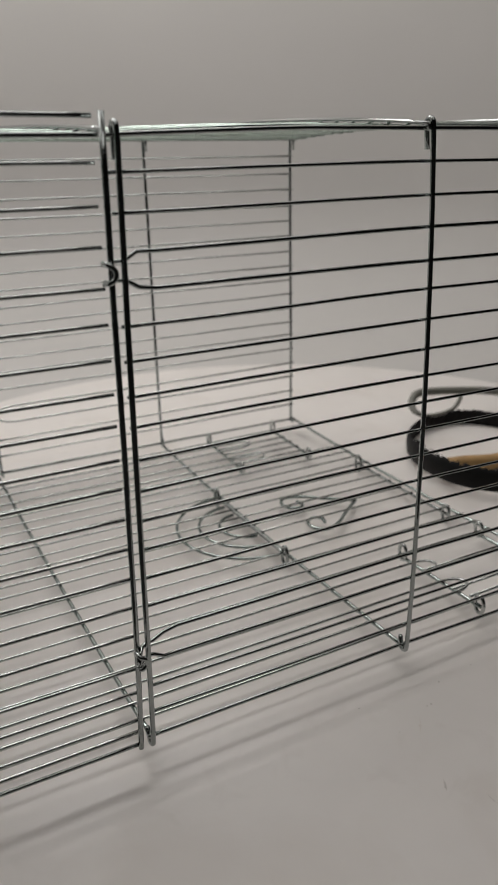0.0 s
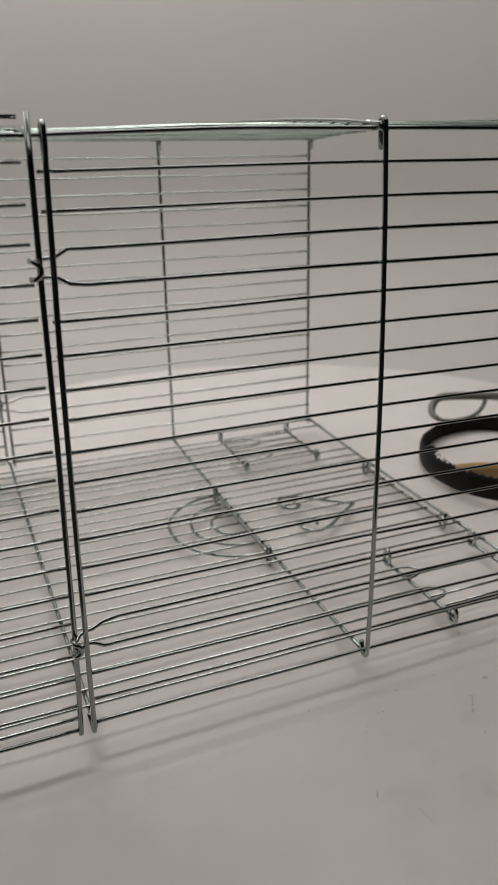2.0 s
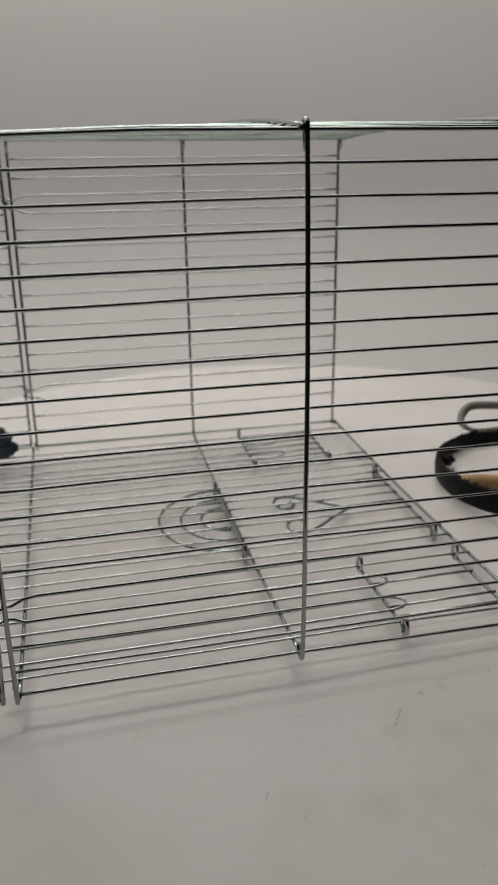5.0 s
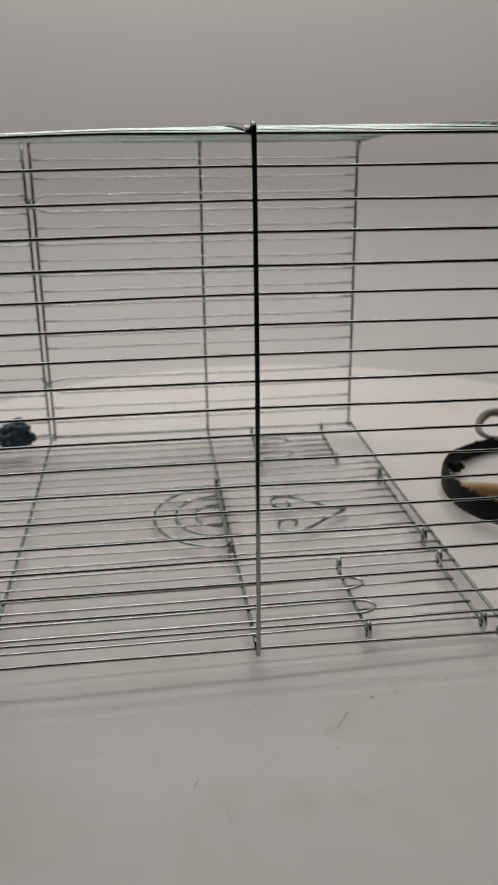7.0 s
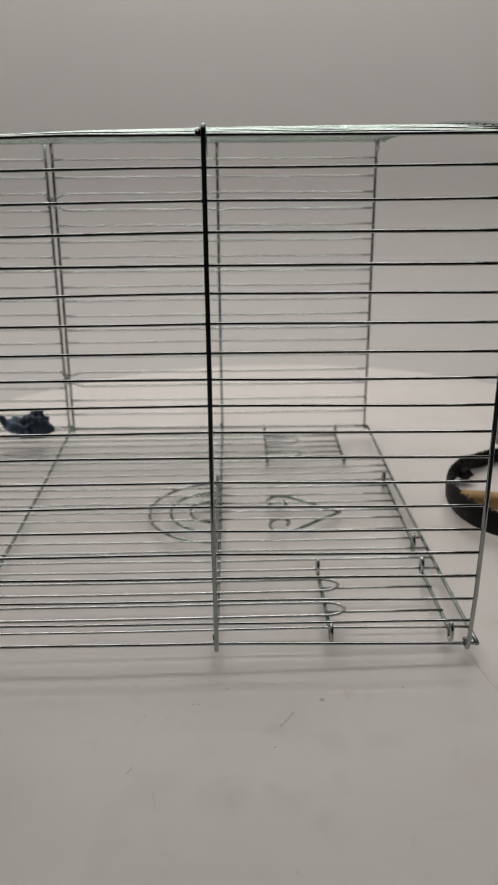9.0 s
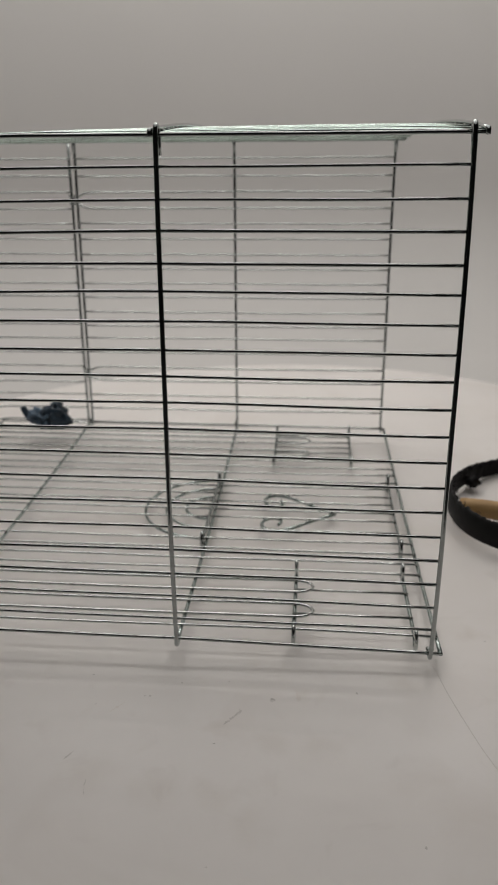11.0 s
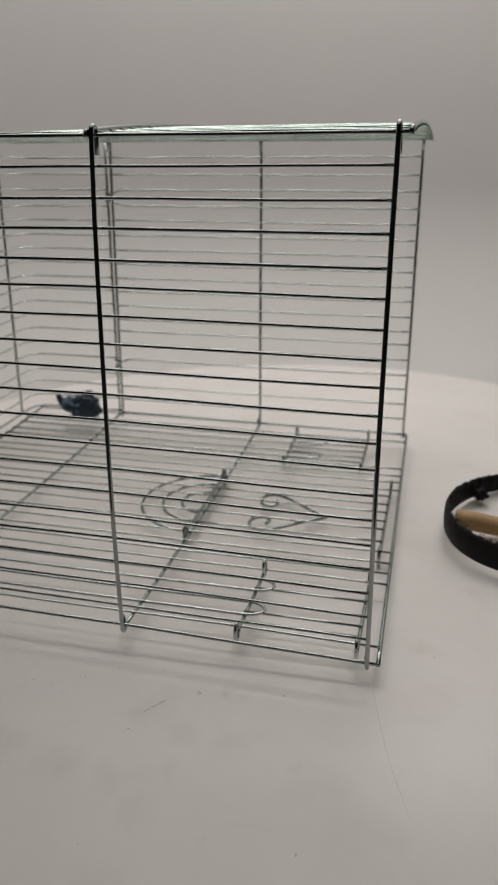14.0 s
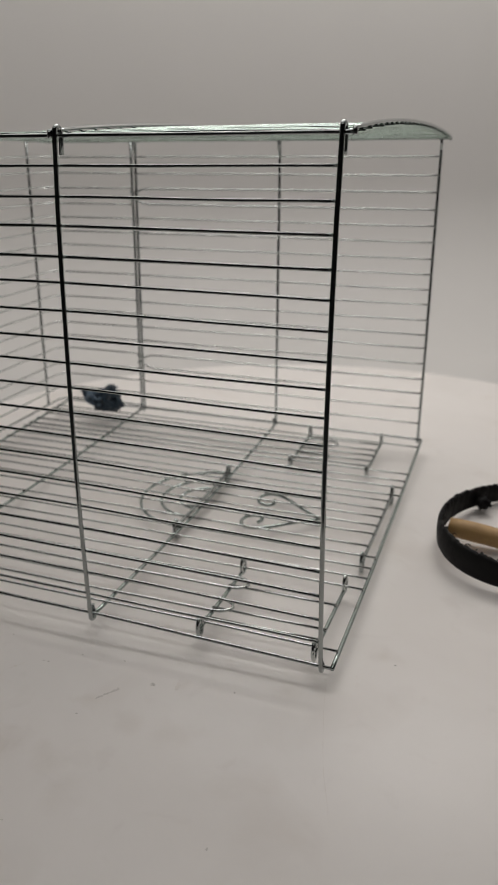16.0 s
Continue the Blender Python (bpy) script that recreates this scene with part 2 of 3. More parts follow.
def side_panel(y, inward, zs, z_top, z_low, tip, joint, open_x, wire, label):
    """A two-bay side panel: rails, three hooked posts and bars, of which four end in hooks at the joint."""
    bm = tube(along_x(joint - 0.002, open_x + (0.0045 if inward > 0 else 0.0012), y + 0.0006 * inward, lambda x: z_low - (0.0026 if inward > 0 else 0.0012) * max(0.0, x - X_MID) / 0.116, 0.0003), RAIL)
    panel = part("side_panel", bm, ZINC, cage, label)
    low, crown = tip, z_top
    for x, lean in ((joint, 0.0013), (X_MID, 0.0), (open_x, 0.0)):
        tip = low - (0.0012 if x > 0.3 and inward > 0 else 0.0)
        z_top = crown - (0.0018 if x < 0.2 and inward > 0 else 0.0)
        kick = 0.0019 if x < 0.2 and inward > 0 else 0.0
        yo = y - 0.0010 * inward
        pts = [(x + 0.0004, y + 0.0030 * inward, z_top - 0.0062), (x + 0.0003, y + 0.0029 * inward, z_top + 0.0018)]
        pts += [(x, y + (0.0009 + 0.0020 * math.cos(a)) * inward, z_top + 0.0024 + 0.0020 * math.sin(a)) for a in (0.4, 0.8, 1.2, 1.57, 1.95, 2.3, 2.7)]
        for i in range(0, 9):
            u = i / 8
            pts.append((x + noise.noise((x * 40, u * 3, y * 9)) * 0.0003, yo, z_top - 0.002 + (tip + 0.0035 - z_top + 0.002) * u))
        pts += [(x, y + (0.0009 + 0.0020 * math.cos(a)) * inward, tip + 0.0022 + 0.0020 * math.sin(a)) for a in (3.5, 4.1, 4.71, 5.3, 5.9)]
        pts += [(x - 0.0008, y + 0.0029 * inward, tip + (0.0070 if x < 0.3 else 0.0040))]
        pts = [(px + lean * ((pz - tip) / (z_top - tip) - 0.5 - 0.35 * math.sin(math.pi * max(0.0, min(1.0, (pz - tip) / (z_top - tip))))), py - bulge(x, pz, y), pz) for px, py, pz in pts]
        pts = [(px + kick * max(0.0, (pz - tip) / (z_top - tip)) ** 3, py, pz) for px, py, pz in pts]
        part("post", tube(pts, POST, 10), ZINC_POST, panel)
    for i, z in enumerate(zs):
        x0 = joint - 0.0004
        fz = lambda x, z=z: z + ((0.0008 * math.sin(math.pi * z / 0.228) + (0.0006 - 0.0018 * z / 0.228) * max(0.0, X_MID - x) / 0.122) if inward > 0 else 0.0)
        pts = along_x(x0, open_x + 0.0004, y + 0.0012 * inward, fz, 0.0005, 0.012, i + y * 10)
        if i in (2, 3, 14, 15):
            mate = zs[{2: 3, 3: 2, 14: 15, 15: 14}[i]]
            zm = (z + mate) / 2
            up = 1 if z > mate else -1
            pts = [p for p in pts if p[0] > joint + 0.0085]
            pts = [(joint - 0.0062, y - 0.0034 * inward, zm + up * 0.0026), (joint - 0.0056, y - 0.0052 * inward, zm + up * 0.0026),
                   (joint - 0.0046, y - 0.0042 * inward, zm + up * 0.0027), (joint - 0.0028, y - 0.0006 * inward, zm + up * 0.0028),
                   (joint, y + 0.0012 * inward, zm + up * 0.0029), (joint + 0.0022, y + 0.0012 * inward, zm + up * 0.0030),
                   (joint + 0.0064, y + 0.0012 * inward, z - up * 0.0006)] + pts
        pts = [(px, py - bulge(px, pz, y), pz) for px, py, pz in pts]
        part("bar", tube(pts, BAR if i not in (2, 3, 14, 15) else BAR * 1.15, 8), wire, panel)
    for zm in ((zs[2] + zs[3]) / 2, (zs[14] + zs[15]) / 2):
        pts = [(joint - 0.0061, y - 0.0030 * inward, zm + 0.0030), (joint - 0.0054, y - 0.0062 * inward, zm + 0.0027), (joint - 0.0036, y - 0.0066 * inward, zm + 0.0012),
               (joint - 0.0034, y - 0.0066 * inward, zm - 0.0010), (joint - 0.0052, y - 0.0062 * inward, zm - 0.0027), (joint - 0.0061, y - 0.0030 * inward, zm - 0.0030)]
        pts = [(px, py - bulge(px, pz, y), pz) for px, py, pz in pts]
        part("hook", tube(smooth_line(pts, 4), BAR * 1.25, 8), ZINC, panel)
    return panel


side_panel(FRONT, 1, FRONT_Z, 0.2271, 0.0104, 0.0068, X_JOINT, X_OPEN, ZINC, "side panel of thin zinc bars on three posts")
# far bars share the near bars' zinc; their glints are painted in paler
side_panel(BACK, -1, BACK_Z, 0.2342, 0.0212, 0.0180, 0.1255, 0.3592, ZINC_GLINT, "side panel of thin zinc bars on three posts")


# end panel: bars that run along one side, round the closed end and back along the other side
def wrap(z_front, z_back, r=0.012, yf=0.2980, yb=0.5915, x1=0.1168, wob=0.0003, salt=0.0):
    pts = [(x1 - (x1 - X_END - r) * i / 5, yf, z_front) for i in range(5)]
    pts += [(X_END + r - r * math.sin(a), yf + r - r * math.cos(a), z_front) for a in (0, 0.4, 0.8, 1.2, 1.57)]
    pts += [(X_END, yf + r + (yb - yf - 2 * r) * i / 12, z_front + (z_back - z_front) * i / 12) for i in range(1, 12)]
    pts += [(X_END + r - r * math.cos(a), yb - r + r * math.sin(a), z_back) for a in (0, 0.4, 0.8, 1.2, 1.57)]
    pts += [(X_END + r + (x1 + 0.0040 - X_END - r) * i / 5, yb, z_back) for i in range(1, 6)]
    return [(x, y, z + noise.noise((x * 12, y * 12, salt)) * wob) for x, y, z in pts]


end_panel = part("end_panel", tube(wrap(0.2312, 0.2365), RAIL), ZINC, cage, "closed end of thin wrapped zinc bars")
part("rail", tube(wrap(0.0110, 0.0212), RAIL), ZINC, end_panel)
for i, z in enumerate(LEFT_Z):
    part("bar", tube(wrap(z, z + 0.0055 + 0.0045 * i / 18, salt=i * 1.7), BAR), ZINC_GLINT, end_panel)
for x, lean, y, z0, z1 in ((0.1159, 0.0019, 0.2970, 0.0096, 0.2323), (0.1205, 0.0, 0.5922, 0.0198, 0.2375), (X_END - 0.001, 0.0, 0.567, 0.0190, 0.2370), (X_END - 0.001, 0.0, 0.316, 0.0100, 0.2325)):
    pts = [(x + lean * k / 8 + (0.0017 * (k / 8) ** 3 if lean else 0.0) + (0.0013 * math.sin(math.pi * (k / 8) ** 0.8) if lean else 0.0) + noise.noise((x * 30, k * 0.7, y * 20)) * 0.0003, y, z0 + (z1 - z0) * k / 8) for k in range(9)]
    part("post", tube(pts, POST, 10), ZINC_POST, end_panel)

# roof panel: an arched sheet of bars on bowed cross rods
N_ROOF = 25
bm = tube(along_x(X_END + 0.004, 0.3648, FRONT + 0.0006, lambda x: 0.2282 - rail_dip(max(x, 0.12)), 0.0002), RAIL)
roof = part("top_panel", bm, ZINC, cage, "arched top panel of close zinc bars")
part("rail", tube(along_x(X_END + 0.004, 0.3640, BACK - 0.0006, 0.2352, 0.0002), RAIL), ZINC, roof)
for x, r, up in ((0.3648, 0.0009, 0.0011), (X_MID - 0.0021, 0.0010, 0.0012), (X_JOINT - 0.0021, 0.0010, 0.0012), (X_END + 0.004, 0.0009, 0.0010)):
    pts = [(x, FRONT - 0.0016 + (BACK - FRONT + 0.0032) * k / 28, roof_z(FRONT + (BACK - FRONT) * k / 28, x) + up) for k in range(29)]
    pts = [(x, FRONT - 0.0014, roof_z(FRONT, x) - 0.0010)] + pts + [(x, BACK + 0.0014, roof_z(BACK, x) - 0.0010)]
    part("cross_rod", tube(pts, r, 8), ZINC, roof)
for k in range(1, N_ROOF):
    y = FRONT + (BACK - FRONT) * k / N_ROOF
    part("bar", tube(along_x(X_END + 0.004, 0.3657, y, lambda x, y=y: roof_z(y, x) - 0.0003, 0.0004, 0.012, k * 1.3), BAR), ZINC_TOP_LIT, roof)

# floor panel: bowed down so that its belly rests on the board
bm = tube([(edge_x(FRONT + (BACK - FRONT) * k / 28), FRONT + (BACK - FRONT) * k / 28, edge_z(FRONT + (BACK - FRONT) * k / 28)) for k in range(29)], ROD)
base = part("floor_panel", bm, ZINC_ROD, cage, "bowed zinc wire panel with feeder doors, lying on the board")
part("rail", tube(along_x(X_END + 0.006, edge_x(BACK), BACK, floor_z(BACK) - 0.0002), RAIL), ZINC_GLINT, base)
part("rail", tube(along_x(X_END + 0.010, 0.1165, FRONT - 0.0004, 0.0152, 0.0003), RAIL), ZINC_GLINT, base)
for x, r in ((X_MID, ROD), (X_JOINT, ROD), (X_END + 0.005, ROD)):
    pts = [(x, FRONT + (BACK - FRONT) * k / 28, floor_z(FRONT + (BACK - FRONT) * k / 28) - 0.0015) for k in range(29)]
    part("cross_rod", tube(pts, r, 8), ZINC_ROD, base)
FULL = (0.3118, 0.3690, 0.3800, 0.3915, 0.4035, 0.4880, 0.5000, 0.5110, 0.5225, 0.5720)
MIDDLE = (0.4165, 0.4320, 0.4430, 0.4550, 0.4665, 0.4785)
for k, y in enumerate(FULL):
    part("bar", tube(along_x(X_END + 0.005, edge_x(y), y, lambda x, y=y: floor_z(y) + (edge_z(y) + 0.0014 - floor_z(y)) * max(0.0, (x - 0.30) / 0.065), 0.0004, 0.015, k + 0.4), BAR), ZINC_GLINT, base)
for k, y in enumerate(MIDDLE):
    part("bar", tube(along_x(X_END + 0.005, X_MID - 0.003, y, floor_z(y), 0.0004, 0.015, k + 9.4), BAR), ZINC_GLINT, base)


def u_bar(y0, y1, tip):
    """Two floor bars joined by a rounded end."""
    ym, h = (y0 + y1) / 2, abs(y1 - y0) / 2
    pts = along_x(X_END + 0.005, tip - 1.6 * h, y0, floor_z(y0), 0.0004, 0.015, y0)
    pts += [(tip - 1.6 * h + 1.6 * h * math.sin(a), ym - h * math.cos(a), floor_z(ym - h * math.cos(a)) + 0.0003) for a in (0.3, 0.7, 1.1, 1.57, 2.04, 2.44, 2.84)]
    pts += along_x(tip - 1.6 * h, X_END + 0.005, y1, floor_z(y1), 0.0004, 0.015, y1)
    return tube(pts, BAR * 1.25)


for y0, y1, tip in ((0.3225, 0.3345, 0.3071), (0.3460, 0.3578, 0.3070), (0.5300, 0.5405, 0.3031), (0.5535, 0.5640, 0.3038)):
    part("looped_bar", u_bar(y0, y1, tip), ZINC_GLINT, base)


def clip_loop(x, y, z, hz=0.0046, hy=0.0029, r=0.00098, lean=0.0):
    pts = []
    for i in range(16):
        a = math.tau * i / 16
        pts.append((x, y + hy * math.cos(a) + lean * math.sin(a), z + hz * math.sin(a)))
    return tube(pts, r, 8, closed=True)


def feeder_door(x0, x1, y0, y1, bars, doubled, label):
    """A small sliding door: two rods with a clip loop at each end, and bars between."""
    def rod(x, off):
        return [(x + off, y0 + (y1 - y0) * k / 8, floor_z(y0 + (y1 - y0) * k / 8) - 0.0014) for k in range(9)]
    door = part("feeder_door", tube(rod(x0, 0.0), ROD), ZINC_ROD, cage, label)
    part("rod", tube(rod(x1, 0.0), ROD), ZINC_ROD, door)
    for k, y in enumerate(bars):
        part("bar", tube(along_x(x0 - 0.001, x1 + 0.001, y, floor_z(y) - 0.0002, 0.0003, 0.02, k + x0 * 9), BAR * 1.05), ZINC_GLINT, door)
    if doubled:
        part("bar", tube(along_x(x0, x1, doubled, floor_z(doubled) + 0.0010, 0.0002, 0.02), BAR * 1.1), ZINC_GLINT, door)
    for x in (x0, x1):
        for y, lift in ((y0 + 0.001, -0.0006), (y1 - 0.001, 0.0018)):
            part("clip_loop", clip_loop(x, y, floor_z(y) + lift), ZINC_GLINT, door)
    return door


feeder_door(0.2980, 0.3546, 0.3075, 0.3690, (0.3262, 0.3490), 0.3150, "small wire feeder door with four clip loops")
feeder_door(0.2775, 0.3335, 0.5205, 0.5760, (0.5290, 0.5380, 0.5480, 0.5580), 0.5660, "small wire feeder door with four clip loops")

# main door in the middle of the floor panel, with curled ornaments
bm = tube([(X_MID - 0.0024, 0.400 + 0.09 * k / 10, floor_z(0.400 + 0.09 * k / 10) - 0.0003) for k in range(11)], ROD)
door = part("main_door", bm, ZINC, cage, "wire door with curled heart ornament")
part("rod", tube([(0.3570, 0.3975 + 0.0955 * k / 10, floor_z(0.3975 + 0.0955 * k / 10) - 0.0012) for k in range(11)], ROD), ZINC, door)
for k, y in enumerate(MIDDLE):
    part("bar", tube(along_x(X_MID - 0.0045, 0.3575, y, floor_z(y), 0.0003, 0.02, k + 3.3), BAR), ZINC_GLINT, door)
for x, y, z_c, half in ((X_MID - 0.0024, 0.4020, 0.0096, 0.0055), (X_MID - 0.0024, 0.4890, 0.0127, 0.0060), (0.3570, 0.3990, 0.0096, 0.0055), (0.3570, 0.4915, 0.0128, 0.0060)):
    part("clip_loop", clip_loop(x, y, z_c, half, 0.0030), ZINC, door)


def on_floor(points, lift):
    return [(x, y, floor_z(y) + lift) for x, y in points]


for up in (1, -1):
    arm = [(0.3205, 0.0), (0.3060, 0.0105), (0.2935, 0.0205), (0.2850, 0.0245), (0.2785, 0.0235), (0.2750, 0.0175), (0.2770, 0.0105), (0.2830, 0.0080), (0.2868, 0.0115), (0.2855, 0.0165)]
    pts = smooth_line(on_floor([(x, 0.4440 + up * d) for x, d in arm], -0.0020), 4)
    part("heart_curl", tube(pts, 0.0011, 8), ZINC_ROD, door, "curled wire half of a heart")
for r in (0.0415, 0.0280, 0.0155):
    pts = on_floor([(0.2405 - r * math.sin(math.pi * k / 24), 0.4480 + r * math.cos(math.pi * k / 24)) for k in range(25)], -0.0020)
    part("ornament_arc", tube(pts, 0.00095, 8), ZINC_ROD, door, "half-round wire ornament")

# ---- loose things ----
# black band: an upright hoop with a ragged upper rim
HOOP = (0.4544, 0.4683)


def on_hoop(c, s, d, z):
    """A place on the oval band, d outside its outer wall; the band lifts off the board at its nearer end."""
    u, v = (0.0747 + d) * c, (0.0561 + d) * s
    x, y = 0.578 * u - 0.816 * v, 0.816 * u + 0.578 * v
    return Vector((HOOP[0] + x, HOOP[1] + y, z + max(0.0, -0.108 * x - 0.0408 * y) * (0.55 + 0.45 * min(1.0, z / 0.0126))))


hoop = thing("rubber_hoop", (HOOP[0], HOOP[1], 0.0), "black oval rubber hoop with frayed rim partly raised off the board", "hoop")
bm = bmesh.new()
rows = []
N_HOOP = 260
for i in range(N_HOOP):
    a = math.tau * i / N_HOOP
    c, s = math.cos(a), math.sin(a)
    rag = 0.0010 * noise.noise((c * 40, s * 40, 1.0)) + 0.0008 * noise.noise((c * 130, s * 130, 4.0))
    rag2 = 0.0022 * noise.noise((c * 60, s * 60, 9.0)) + 0.0018 * noise.noise((c * 190, s * 190, 2.0))
    rag, rag2 = 1.5 * rag, 0.55 * rag2 - 0.0002
    prof = [(-0.0014, 0.0000), (-0.0004, 0.0012), (0.0, 0.0060), (-0.0003, 0.0102), (-0.0010, 0.0119 + rag * 0.4), (-0.0022, 0.0126 + rag), (-0.0031 + rag2, 0.0122 + rag * 1.3), (-0.0034 + rag2 * 1.4, 0.0102 + rag), (-0.0029 + rag2 * 0.5, 0.0070), (-0.0026, 0.0010)]
    rows.append([bm.verts.new(on_hoop(c, s, d, z)) for d, z in prof])
for i in range(N_HOOP):
    r0, r1 = rows[i], rows[(i + 1) % N_HOOP]
    for k in range(len(r0)):
        bm.faces.new((r0[k], r0[(k + 1) % len(r0)], r1[(k + 1) % len(r0)], r1[k]))
part("band", bm, RUBBER, hoop)
dice = random.Random(7)
for k in range(34):
    a = dice.uniform(0, math.tau) if k < 12 else dice.uniform(1.2, 3.8)
    c, s = math.cos(a), math.sin(a)
    p = on_hoop(c, s, -0.0033, 0.0117)
    inward = (Vector((HOOP[0], HOOP[1], p.z)) - p).normalized()
    aside = Vector((-inward.y, inward.x, 0)) * dice.uniform(-1, 1)
    long = dice.uniform(0.0008, 0.0022)
    q = [p, p + Vector((0, 0, long * 0.5)) + inward * long * 0.3, p + Vector((0, 0, long * dice.uniform(0.4, 1.0))) + inward * long * 0.7 + aside * long * 0.7, p + Vector((0, 0, long * dice.uniform(-0.1, 1.0))) + inward * long * 1.2 + aside * long * 1.4]
    part("frayed_thread", tube(smooth_line(q, 4), 0.00021, 5), RUBBER, hoop)
bm = bmesh.new()
bmesh.ops.create_icosphere(bm, subdivisions=3, radius=0.0042, matrix=Matrix.Translation((0.4150, 0.4955, 0.0070)))
for v in bm.verts:
    d = v.co - Vector((0.4150, 0.4955, 0.0070))
    v.co = Vector((0.4150, 0.4955, 0.0070)) + d * (1 + 0.55 * noise.noise(v.co * 420) + 0.3 * noise.noise(v.co * 1100))
part("torn_lump", bm, RUBBER, hoop)

# wooden stick lying inside the hoop
pts, radii = [], []
for k in range(15):
    u = k / 14
    x = 0.3985 + 0.1005 * u
    pts.append((x, 0.4492 - 0.0085 * u + 0.0005 * math.sin(u * 9), 0.0106 - 0.0042 * min(1, u * 2.2) + 0.0003 * math.sin(u * 7)))
    radii.append(0.0054 + 0.0006 * min(1, u * 2.5) + 0.0003 * math.sin(u * 13))
stick = part("wooden_stick", tube(pts, radii, 16), BRANCH)
tagged(stick, "pale bare wooden stick lying inside the black hoop", "stick")

# grey wire handle: a bent loop that leans up behind the hoop, its long end down on the board
handle = thing("bent_wire_loop", (0.50, 0.55, 0.0), "grey bent wire loop leaning up behind the black hoop", "wire loop")
loop = [(0.4520, 0.5385, 0.0135), (0.4515, 0.5455, 0.0155), (0.4550, 0.5520, 0.0195), (0.4625, 0.5560, 0.0240), (0.4740, 0.5550, 0.0250), (0.4980, 0.5500, 0.0235), (0.5280, 0.5435, 0.0205), (0.5650, 0.5370, 0.0120), (0.5950, 0.5320, 0.0032)]
part("outer_wire", tube(smooth_line(loop, 6), [0.0020 + 0.0013 * min(1.0, k / 14) for k in range(49)], 12), GREY_WIRE, handle)
inner = [(0.4518, 0.5392, 0.0135), (0.4580, 0.5350, 0.0120), (0.4720, 0.5345, 0.0115), (0.4880, 0.5375, 0.0125), (0.5000, 0.5435, 0.0165), (0.5060, 0.5480, 0.0220)]
part("inner_wire", tube(smooth_line(inner, 6), 0.0017, 10), GREY_WIRE, handle)

# crumpled blue tie in the far corner of the cage
tie = thing("plastic_tie", (0.085, 0.576, floor_z(0.575) - 0.0084), "crumpled dark blue plastic tie lying on the cage bars", "tie")
bz = floor_z(0.575) - 0.0084 + 0.0006


def lump(center, size, salt, crease):
    bm = bmesh.new()
    bmesh.ops.create_icosphere(bm, subdivisions=4, radius=1.0)
    for v in bm.verts:
        d = v.co.copy()
        k = 1 + crease * noise.noise(d * 2.3 + Vector((salt, 0, 0))) + 0.5 * crease * noise.noise(d * 6.1 + Vector((0, salt, 0)))
        v.co = Vector((center[0] + d.x * size[0] * k, center[1] + d.y * size[1] * k, max(bz, center[2] + d.z * size[2] * k)))
    return bm


part("knot", lump((0.0980, 0.575, bz + 0.0095), (0.0105, 0.0085, 0.0105), 1.3, 0.45), BLUE, tie)
part("fold", lump((0.0840, 0.576, bz + 0.0085), (0.0085, 0.0060, 0.0065), 5.1, 0.5), BLUE_LIGHT, tie)
part("fold", lump((0.1060, 0.574, bz + 0.0065), (0.0050, 0.0050, 0.0050), 8.7, 0.6), BLUE, tie)
part("fold", lump((0.0925, 0.570, bz + 0.0060), (0.0055, 0.0040, 0.0055), 3.9, 0.6), BLUE, tie)
part("fold", lump((0.1000, 0.577, bz + 0.0185), (0.0045, 0.0040, 0.0030), 6.2, 0.6), BLUE, tie)
part("strand", tube(smooth_line([(0.0955, 0.568, bz + 0.0125), (0.0900, 0.569, bz + 0.0100), (0.0845, 0.570, bz + 0.0125), (0.0790, 0.573, bz + 0.0110)], 5), 0.0016, 8), BLUE_LIGHT, tie)
part("strand", tube(smooth_line([(0.0945, 0.567, bz + 0.0070), (0.0890, 0.569, bz + 0.0055), (0.0830, 0.571, bz + 0.0060)], 5), 0.0017, 8), BLUE_LIGHT, tie)
part("tail", tube(smooth_line([(0.0840, 0.577, bz + 0.008), (0.0765, 0.579, bz + 0.0085), (0.0725, 0.580, bz + 0.0115), (0.0700, 0.580, bz + 0.0160)], 4), [0.0050 - 0.00025 * k for k in range(13)], 10, squash=0.7), BLUE, tie)

# ---- scuffs on the board ----
LAYER = itertools.count()


def scuff(points, width, material, label):
    """A thin film-like streak, sunk into the board, that tapers at both ends."""
    pts = smooth_line([(x, y, 0.0) for x, y in points], 16)
    bm = bmesh.new()
    prev, top = None, 0.00001 + 0.000004 * next(LAYER)
    for i, p in enumerate(pts):
        u = i / (len(pts) - 1)
        a, b = pts[max(0, i - 1)], pts[min(len(pts) - 1, i + 1)]
        d = (b - a).normalized()
        side = Vector((-d.y, d.x, 0))
        w = width * (0.15 + math.sin(math.pi * u)) * max(0.06, 0.55 + 1.3 * noise.noise(p * 1100))
        p = p + side * 0.6 * width * noise.noise(p * 700)
        ring = [bm.verts.new((p.x + side.x * w * k, p.y + side.y * w * k, z)) for k, z in ((-1, -0.0004), (-1, top), (1, top), (1, -0.0004))]
        if prev:
            for k in range(4):
                bm.faces.new((prev[k], prev[(k + 1) % 4], ring[(k + 1) % 4], ring[k]))
        prev = ring
    return part("scuff", bm, material, turntable, label, smooth=False)


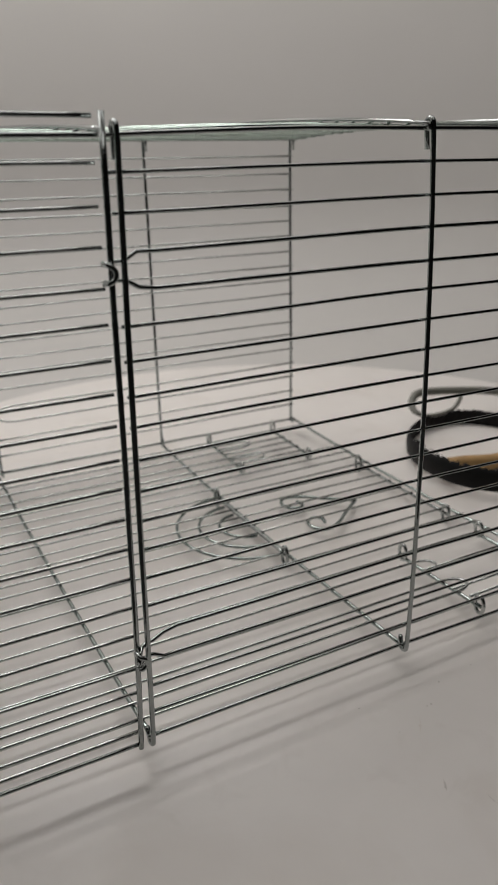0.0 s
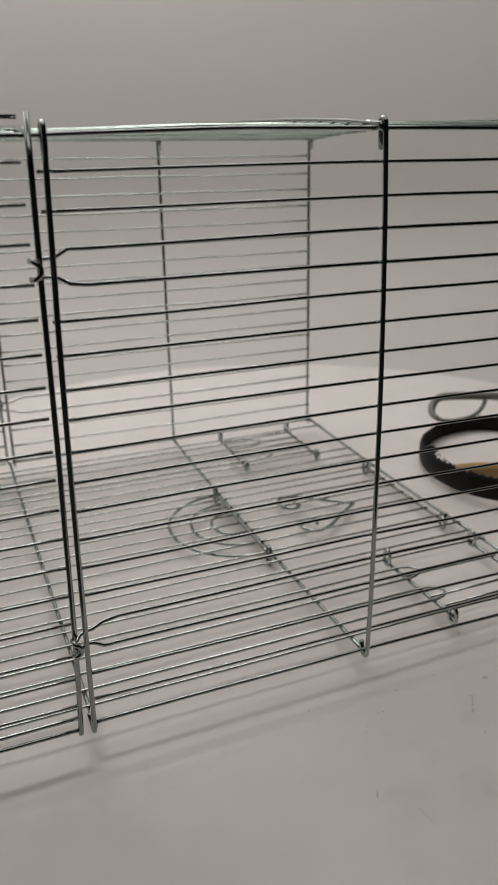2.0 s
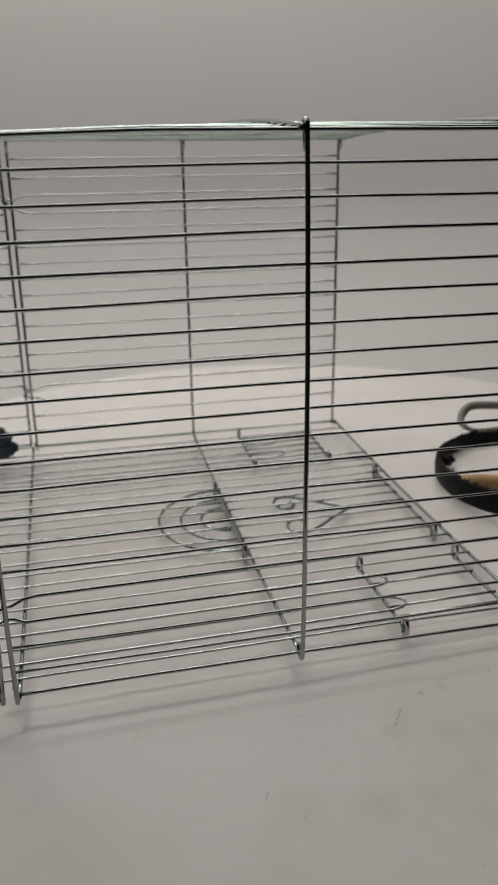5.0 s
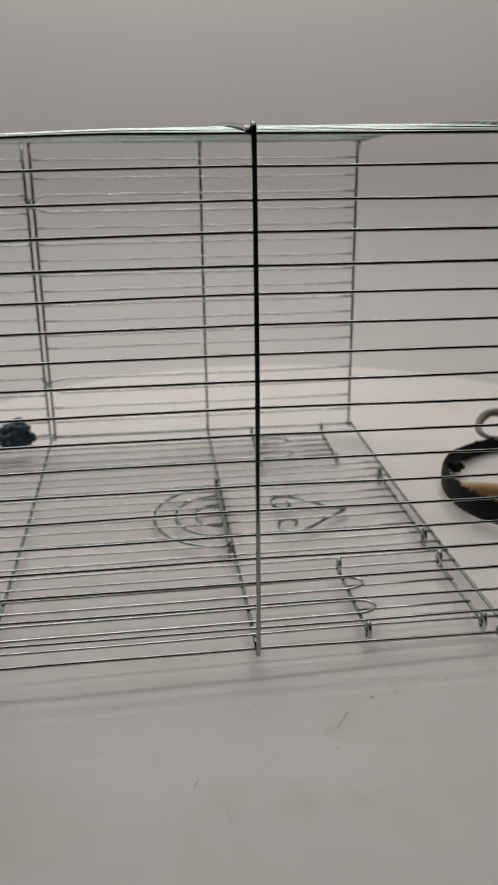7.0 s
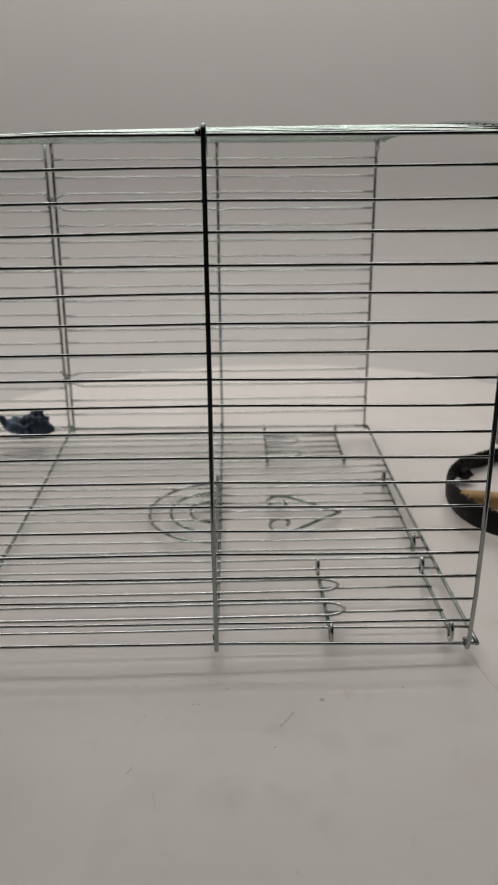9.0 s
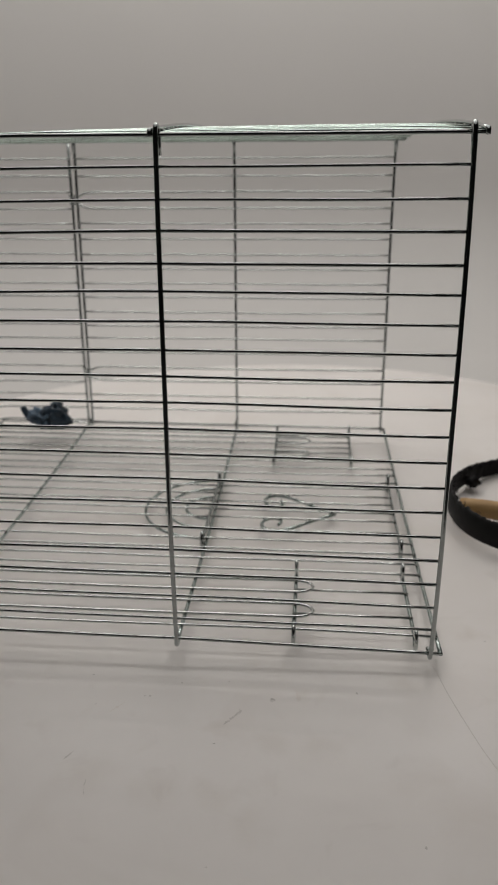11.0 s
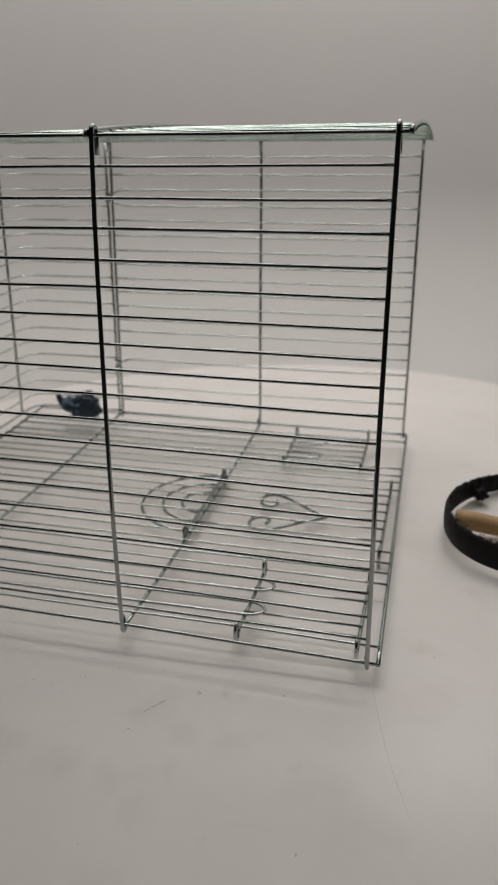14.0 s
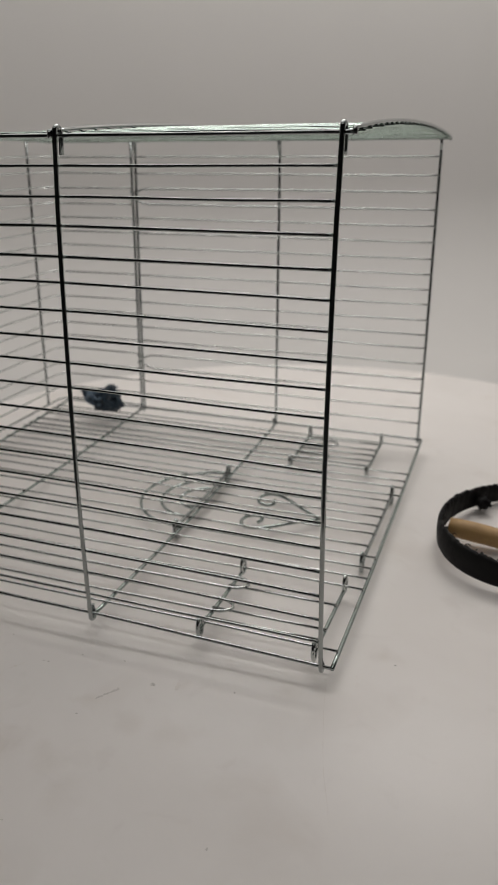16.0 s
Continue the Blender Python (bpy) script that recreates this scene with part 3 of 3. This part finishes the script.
def smudge(x0, y0, x1, y1, strokes, spread, width, material, label, seed):
    """A rubbed mark: short broken strokes side by side along one line."""
    roll = random.Random(seed)
    along = Vector((x1 - x0, y1 - y0, 0))
    side = Vector((-along.y, along.x, 0)).normalized()
    for k in range(strokes):
        u0 = roll.uniform(0, 0.75)
        u1 = min(1.0, u0 + roll.uniform(0.15, 0.4))
        p = [Vector((x0, y0, 0)) + along * u + side * spread * roll.uniform(-1, 1) * (0.4 + u) for u in (u0, (u0 + u1) / 2, u1)]
        scuff([(q.x, q.y) for q in p], width * roll.uniform(0.6, 1.3), material, label)


scuff([(0.2266, 0.2675), (0.2240, 0.2641), (0.2214, 0.2608)], 0.0007, SCUFF_FAINT, "faint scuff")
scuff([(0.2218, 0.2240), (0.2222, 0.2200), (0.2230, 0.2158)], 0.00045, SCUFF, "grey scuff")
scuff([(0.2100, 0.2328), (0.2116, 0.2352), (0.2130, 0.2377)], 0.0007, SCUFF, "grey scuff")
smudge(0.2703, 0.2562, 0.2774, 0.2652, 12, 0.0005, 0.0005, SCUFF, "broken grey scuff", 4)
smudge(0.2765, 0.2640, 0.2776, 0.2668, 4, 0.0006, 0.0006, SCUFF, "broken grey scuff", 5)
smudge(0.2990, 0.2850, 0.3024, 0.2705, 4, 0.0007, 0.0008, SCUFF_FAINT, "faint scuff", 9)
scuff([(0.2891, 0.2735), (0.2894, 0.2725), (0.2904, 0.2722), (0.2911, 0.2729), (0.2908, 0.2738)], 0.0004, SCUFF, "small curled grey mark")
smudge(0.2894, 0.2728, 0.2906, 0.2737, 3, 0.0003, 0.0004, SCUFF, "small curled grey mark", 6)
for x, y, width in ((0.2083, 0.2845, 0.0005), (0.2491, 0.2815, 0.0004), (0.2343, 0.2718, 0.0005), (0.2366, 0.2720, 0.0005), (0.2702, 0.2838, 0.0004), (0.2681, 0.2454, 0.0004), (0.2725, 0.1885, 0.0006),
                    (0.2143, 0.2651, 0.0005), (0.3266, 0.2796, 0.0004), (0.3895, 0.3217, 0.0005), (0.3464, 0.2013, 0.0006)):
    scuff([(x - 0.0005, y), (x, y + 0.0001), (x + 0.0005, y + 0.0002)], width, SCUFF, "grey speck")
scuff([(0.3612, 0.3020), (0.3627, 0.2992), (0.3665, 0.2807), (0.3741, 0.2513), (0.3801, 0.2342), (0.3829, 0.2255)], 0.00015, SCUFF_FAINT, "hairline crack")
